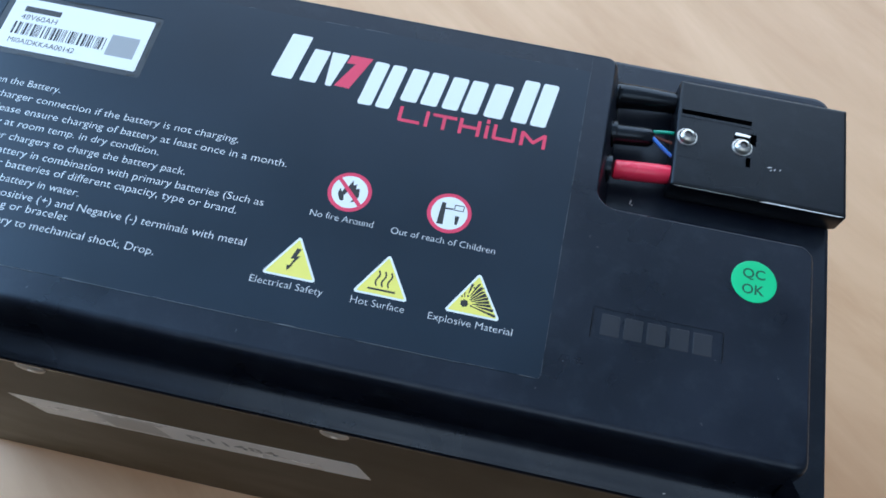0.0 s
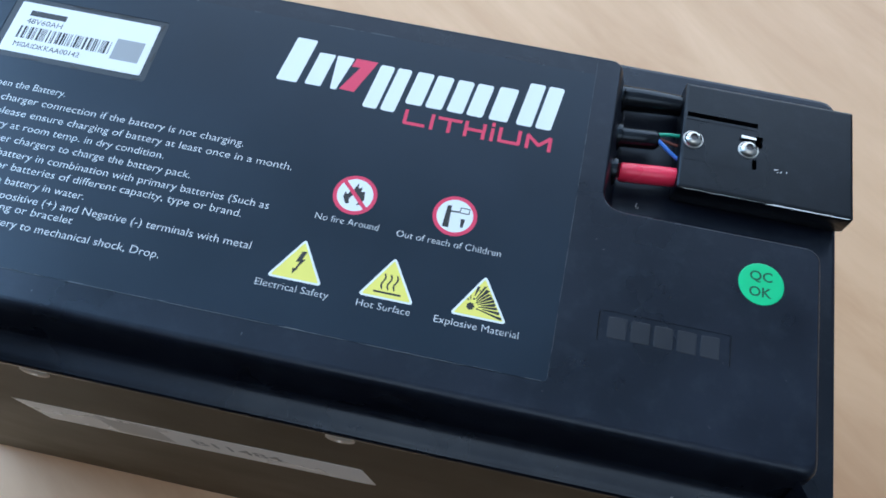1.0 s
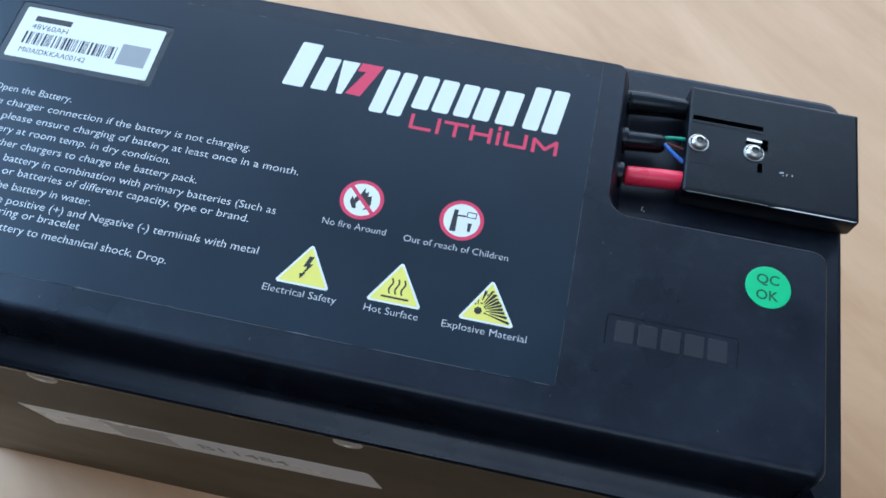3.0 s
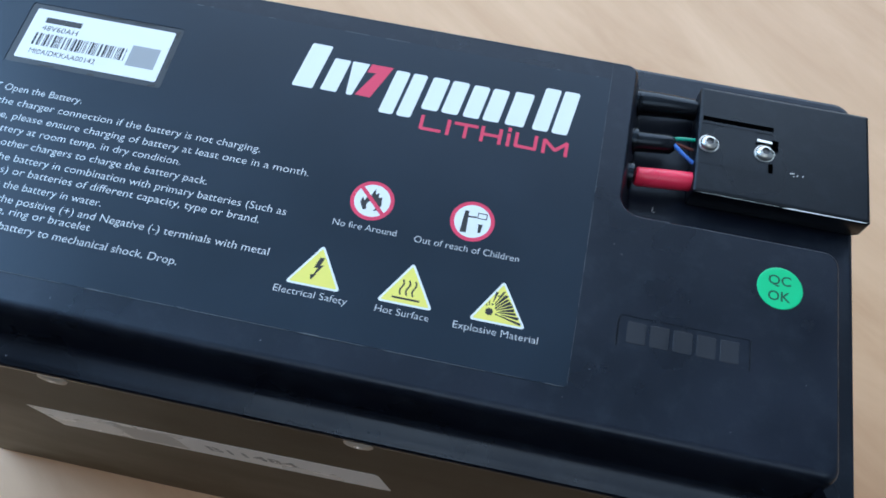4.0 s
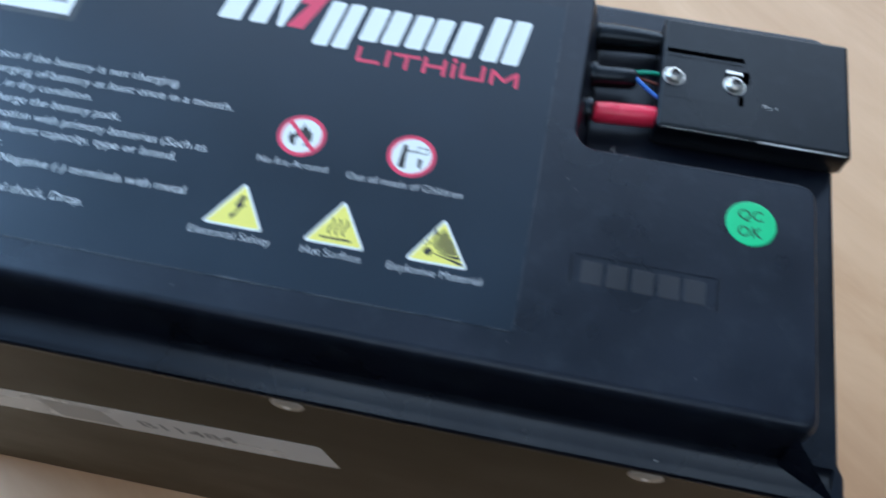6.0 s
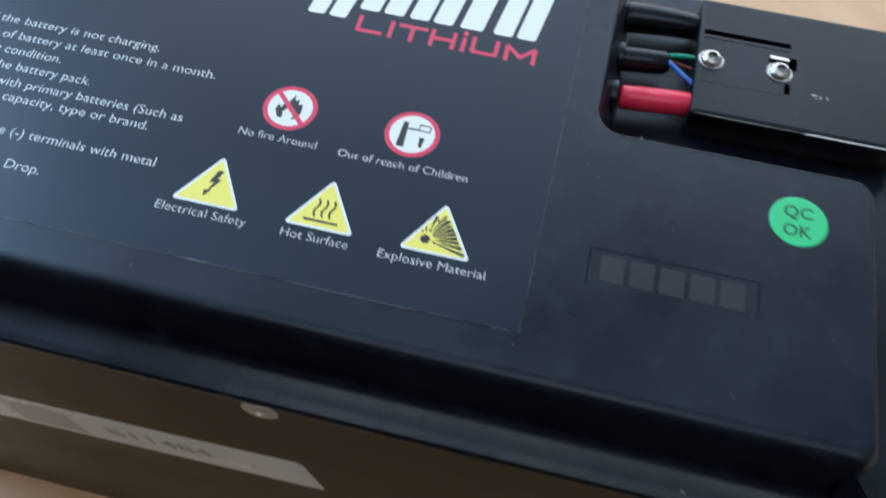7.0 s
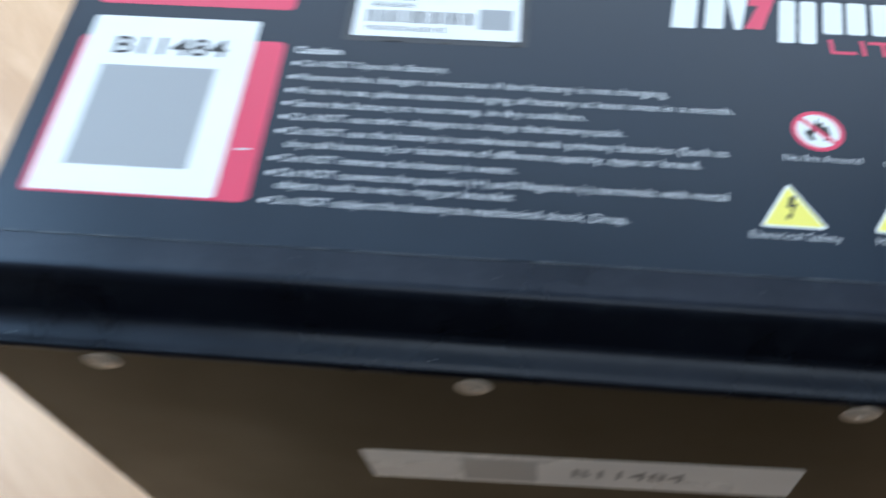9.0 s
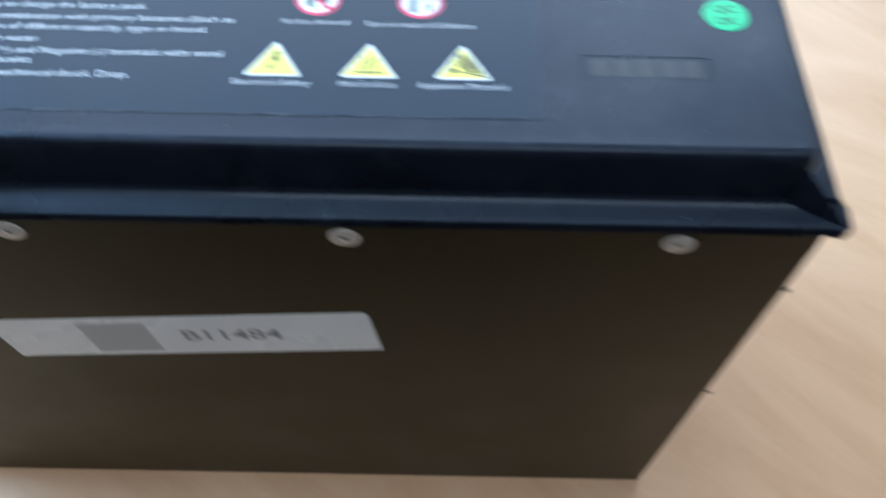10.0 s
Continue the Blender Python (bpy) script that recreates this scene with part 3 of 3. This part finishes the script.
lettering("serial_text", "MI0AIDKKAA00142", 2.2, -118.3, 49.3, 0.22, INK_SHADE, ser, -94.6)
rnd = random.Random(11)
x = -118.8
while x < -85.6:
    w = rnd.choice((0.25, 0.25, 0.5, 0.75))
    part("code_bar", prism(rect(x, 52.9, x + w, 58.1), 0, 0.02), INK_SHADE, ser, at=(0, 0, 0.2))
    x += w + rnd.choice((0.25, 0.3, 0.5, 0.8))
part("print_square", prism(rect(-84.4, 51.4, -74.4, 60.0), 0, 0.02), GREYINK, ser, "plain grey printed square", at=(0, 0, 0.2))

# round green approval sticker
qc = part("approval_sticker", lathe([(0, 0.14), (6.5, 0.14), (6.9, 0.08), (6.95, 0.0)], segs=40), GREEN, pack, "round glossy green check sticker", at=(138.1, 15.8, 0.02))
lettering("sticker_text", "QC", 3.3, 134.5, 16.8, 0.19, DKGREEN, qc, 141.4, weight=0.018)
lettering("sticker_text", "OK", 3.3, 134.5, 11.5, 0.19, DKGREEN, qc, 141.3, weight=0.018)

# front label on the case
side = bmesh.new()
prism([(0, 0), (142.6, 0.2), (143.2, 1.6), (141.8, 29.6), (140.4, 31.2), (0, 31.0)], -0.05, 0.12, side)
bmesh.ops.rotate(side, cent=(0, 0, 0), matrix=Matrix.Rotation(radians(90), 3, "X"), verts=side.verts)
side = part("front_label", side, PAPER2, pack, "long white paper label stuck slightly askew on the case", at=(-113.6, -51.0, -121.4))
side.rotation_euler.y = radians(-4.9)
lettering("number_text", "B11484", 8.8, -43.2, -51.16, -109.8, SOFTINK, side, -6.2, upright=True, weight=0.012)
sq = prism(rect(0, 0, 25.5, 23.6), 0, 0.02)
bmesh.ops.rotate(sq, cent=(0, 0, 0), matrix=Matrix.Rotation(radians(90), 3, "X"), verts=sq.verts)
part("print_square", sq, PALEINK, side, "plain grey printed square", at=(-80.4, -51.14, -118.4))

# case screws under the rim
head = socket = None
for x in (-180.7, -79.0, 21.4, 121.8):
    bm = head or lathe([(0, 0.1), (1.3, 0.1), (1.5, 0.95), (2.8, 0.9), (4.2, 0.6), (4.7, 0.3), (4.8, 0)], "-y", 28)
    screw = part("case_screw", bm, SCREWZ, pack, "dull steel countersunk screw", at=(x, -51.0, -28.9), smooth=head is None)
    # a black disc stands for the shade in the screw's hole
    bm = socket or lathe([(0, 0.22), (1.2, 0.22), (1.25, 0.1)], "-y", 6)
    hole = part("socket", bm, INK_SHADE, screw, "dark socket", at=(x, -51.0, -28.9))
    head, socket = screw.data, hole.data

# terminal cover in the sunk corner, with its slots
cov = rect(111.2, 48.6, 169.4, 91.6)
slots = [rect(112.6, 77.4, 136.8, 79.3), rect(135.4, 60.6, 137.0, 64.4), rect(136.2, 69.4, 138.6, 74.0)]
loops = [(rounded(cov, 0.8, d, 3), z) for d, z in ((-1.3, -6.6), (-0.75, -6.72), (-0.3, -7.05), (0, -7.8), (0, -15.0), (-1.2, -17.8))]
cover = part("terminal_cover", relief(loops, holes=slots, depth=4.0), COVER, pack, "black plastic terminal cover with slots", smooth=True)
part("cover_seam", prism(rect(112.4, 59.9, 136.4, 60.25), 0, 0.12), COVER, cover, at=(0, 0, -6.65))
part("cover_seam", prism(rect(112.4, 76.2, 136.4, 77.3), 0, 0.3), COVER, cover, at=(0, 0, -6.75))
button = hexagon = None
for x in (115.2, 133.9):
    bm = button or lathe([(0, 0.6), (1.2, 0.5), (1.35, 2.0), (2.0, 1.85), (2.7, 1.2), (3.0, 0.55), (3.05, 0.3), (3.4, 0.28), (3.5, 0)], "z", 26)
    bolt = part("button_screw", bm, STEEL, cover, "shiny hex-socket button screw", at=(x, 68.0, -6.6), smooth=button is None)
    # shade inside the hex socket, put in as a dark disc
    bm = hexagon or lathe([(0, 1.2), (1.3, 1.2), (1.3, 0.5)], "z", 6)
    well = part("socket", bm, SOCKET, bolt, "dark hexagonal socket", at=(x, 68.0, -6.6))
    button, hexagon = bolt.data, well.data
tab = prism([(-2.6, -0.5), (2.4, -0.8), (2.7, 0.3), (-2.4, 0.7)], 0, 0.35)
bmesh.ops.rotate(tab, cent=(0, 0, 0), matrix=Matrix.Rotation(radians(-14), 3, "X"), verts=tab.verts)
part("metal_tab", tab, STEEL, cover, "bright bent metal tab", at=(133.6, 72.4, -6.0))

# three leads from the deck's wall to the cover
GROM = [(0, 2.4), (4.2, 2.4), (5.0, 2.1), (5.2, 1.2), (4.9, 0.6), (4.9, -2.5)]
for y, r in ((83.0, 1.0), (67.0, 0.95), (52.8, 0.95)):
    part("grommet", lathe([(a * r, b) for a, b in GROM], "x", 20), RUBBER, pack, "black rubber grommet", at=(89.4, y, -11.6), smooth=True)
part("black_lead", tube_along(curve_points((90, 83.2, -11.4), (97, 83.4, -10.6), (104, 83.8, -10.8), (113, 85.0, -12.2)), [4.5, 4.5, 4.4, 4.4, 4.3, 4.2, 4.1, 4.0, 3.9, 3.8, 3.7], 16), RUBBER, pack, "thick black rubber lead", smooth=True)
sheath = part("signal_lead", tube_along([(90, 66.8, -11.4), (97, 67.2, -11.0), (103.2, 67.8, -11.0), (104.6, 67.9, -11.0)], [3.6, 3.5, 3.4, 2.4], 16), RUBBER, pack, "black sheathed lead with bare-ended thin wires", smooth=True)
part("wire", tube_along(curve_points((103.6, 69.2, -9.6), (106, 69.8, -9.0), (109, 70.0, -9.2), (112.5, 70.6, -9.6)), 0.65, 8), GREENPVC, sheath, "thin green wire", smooth=True)
part("wire", tube_along(curve_points((103.6, 67.6, -9.4), (105.5, 65.4, -8.8), (108, 62.6, -9.0), (112.5, 60.6, -9.8)), 0.7, 8), BLUEPVC, sheath, "thin blue wire", smooth=True)
part("wire", tube_along(curve_points((103.6, 68.4, -10.2), (106, 68.0, -10.4), (109, 67.4, -10.6), (112.5, 67.0, -10.8)), 0.55, 8), BROWNPVC, sheath, "thin brown wire", smooth=True)
part("red_lead", tube_along([(92.6, 52.7, -11.0), (93.2, 52.7, -11.0), (98, 53.1, -10.9), (106, 53.9, -10.9), (111.6, 54.5, -11.0), (112.4, 54.6, -11.0)], [2.8, 3.3, 3.4, 3.4, 3.3, 2.8], 18), REDPVC, pack, "glossy red insulated lead", smooth=True)

# worn edge of the film, and lint and scratches on the lid
def flecks(name, spots, mat, parent, label, z, h=0.03):
    bm = bmesh.new()
    for x, y, length, width, deg in spots:
        c, s = math.cos(radians(deg)), math.sin(radians(deg))
        quad = [(-length / 2, -width / 2), (length * 0.45, -width * 0.35), (length / 2, width * 0.3), (-length * 0.4, width / 2)]
        prism([(x + c * u - s * v, y + s * u + c * v) for u, v in quad], z, z + h, bm)
    ob = part(name, bm, mat, parent, label)
    ob["kind"] = "stuff"
    return ob


rnd = random.Random(5)
spots = []
for y0, dens in ((DY0, 0.28), (DY1, 0.3)):
    x = -205.0
    while x < DX1:
        length = rnd.choice((0.6, 1.2, 2.5, 5.0, 9.0))
        if rnd.random() < dens:
            spots.append((x + length / 2, y0 + rnd.uniform(-0.12, 0.12), length, rnd.uniform(0.08, 0.22), 0))
        x += length + rnd.uniform(0.2, 2.5)
x = -205.0
while x < DX1 - 30:
    length = rnd.uniform(18, 60)
    spots.append((x + length / 2, DY0 - 0.12, length, rnd.uniform(0.12, 0.2), 0))
    x += length + rnd.uniform(0.5, 6.0)
y = DY0 + 0.5
while y < DY1:
    length = rnd.uniform(4, 18)
    spots.append((DX1, y + length / 2, length, rnd.uniform(0.06, 0.13), 90))
    y += length + rnd.uniform(0.1, 3.0)
flecks("edge_wear_and_glint", spots, SCUFF, film, "pale scuffed film edge", 0.17)
spots = [(rnd.uniform(-200, 150), rnd.uniform(-35, -30), rnd.uniform(0.3, 1.0), rnd.uniform(0.1, 0.25), rnd.uniform(0, 180)) for i in range(6)]
spots += [(rnd.uniform(82, 152), rnd.uniform(-33, 28), rnd.uniform(0.3, 0.8), rnd.uniform(0.1, 0.25), rnd.uniform(0, 180)) for i in range(5)]
flecks("lint", spots, SCUFF, lid, "tiny pale specks of dust", 0.0)
spots = [(rnd.uniform(-210, 160), rnd.uniform(-49.6, -48.4), rnd.uniform(0.3, 1.1), rnd.uniform(0.15, 0.4), rnd.uniform(0, 180)) for i in range(3)]
notch_spots = [(101.0, 45.2, 2.0, 0.35, 75), (101.6, 44.2, 0.8, 0.3, 20)]
flecks("lint", spots, LINT_GLINT, lid, "tiny pale specks of dust", -17.72)
flecks("lint", notch_spots, LINT_GLINT, lid, "tiny pale specks of dust", -17.97)
flecks("scratch", [(143.5, 62.2, 1.6, 0.5, 10), (145.2, 61.6, 1.0, 0.35, 60), (147.0, 61.8, 0.9, 0.3, 80), (144.0, 61.2, 0.6, 0.3, 30)], LINT_GLINT, cover, "pale scratches", -6.6)
# shadow along the curled film edge, painted as black strokes
spots = [(-71.0, 67.6, 3.2, 0.9, 80), (-70.2, 55.0, 4.5, 0.5, 88), (-72.6, 45.4, 3.0, 0.9, 15), (-98.0, 70.0, 14.0, 0.5, 0), (-84.0, 69.8, 8.0, 0.4, 1), (-110.0, 45.2, 6.0, 0.5, 3), (-94.0, 45.0, 3.0, 0.8, 0)]
flecks("curl_shadow", spots, INK_SHADE, film, "black strokes for the shadow at the curled film edge round the serial label", 0.185, 0.05)
for z, w, h in ((-61.0, 2.6, 2.2), (-152.0, 3.4, 1.6)):
    scrap = prism([(0, 0), (w, 0.4), (w * 0.8, h * 0.5), (w * 0.9, h), (0, h * 0.8)], 0, 0.4)
    bmesh.ops.rotate(scrap, cent=(0, 0, 0), matrix=Matrix.Rotation(radians(90), 3, "X"), verts=scrap.verts)
    part("tape_scrap", scrap, RUBBER, case, "torn scrap of black tape", at=(164.9, -48.5, z))
# highlight on the cover's front lip, put in as thin pale strips
flecks("edge_wear_and_glint", [(126.0, 48.75, 28.0, 0.10, 0), (154.5, 48.72, 28.0, 0.55, 0)], LINT_GLINT, cover, "painted glint along the cover's front lip", -7.0)
rnd = random.Random(8)
spots = [(rnd.uniform(118, 153), rnd.uniform(-36.9, -36.2), rnd.uniform(0.4, 1.4), rnd.uniform(0.06, 0.14), rnd.uniform(-15, 15)) for i in range(8)]
flecks("edge_wear_and_glint", spots, SCUFF, lid, "pale scuffs on the lid's front edge", -0.42)
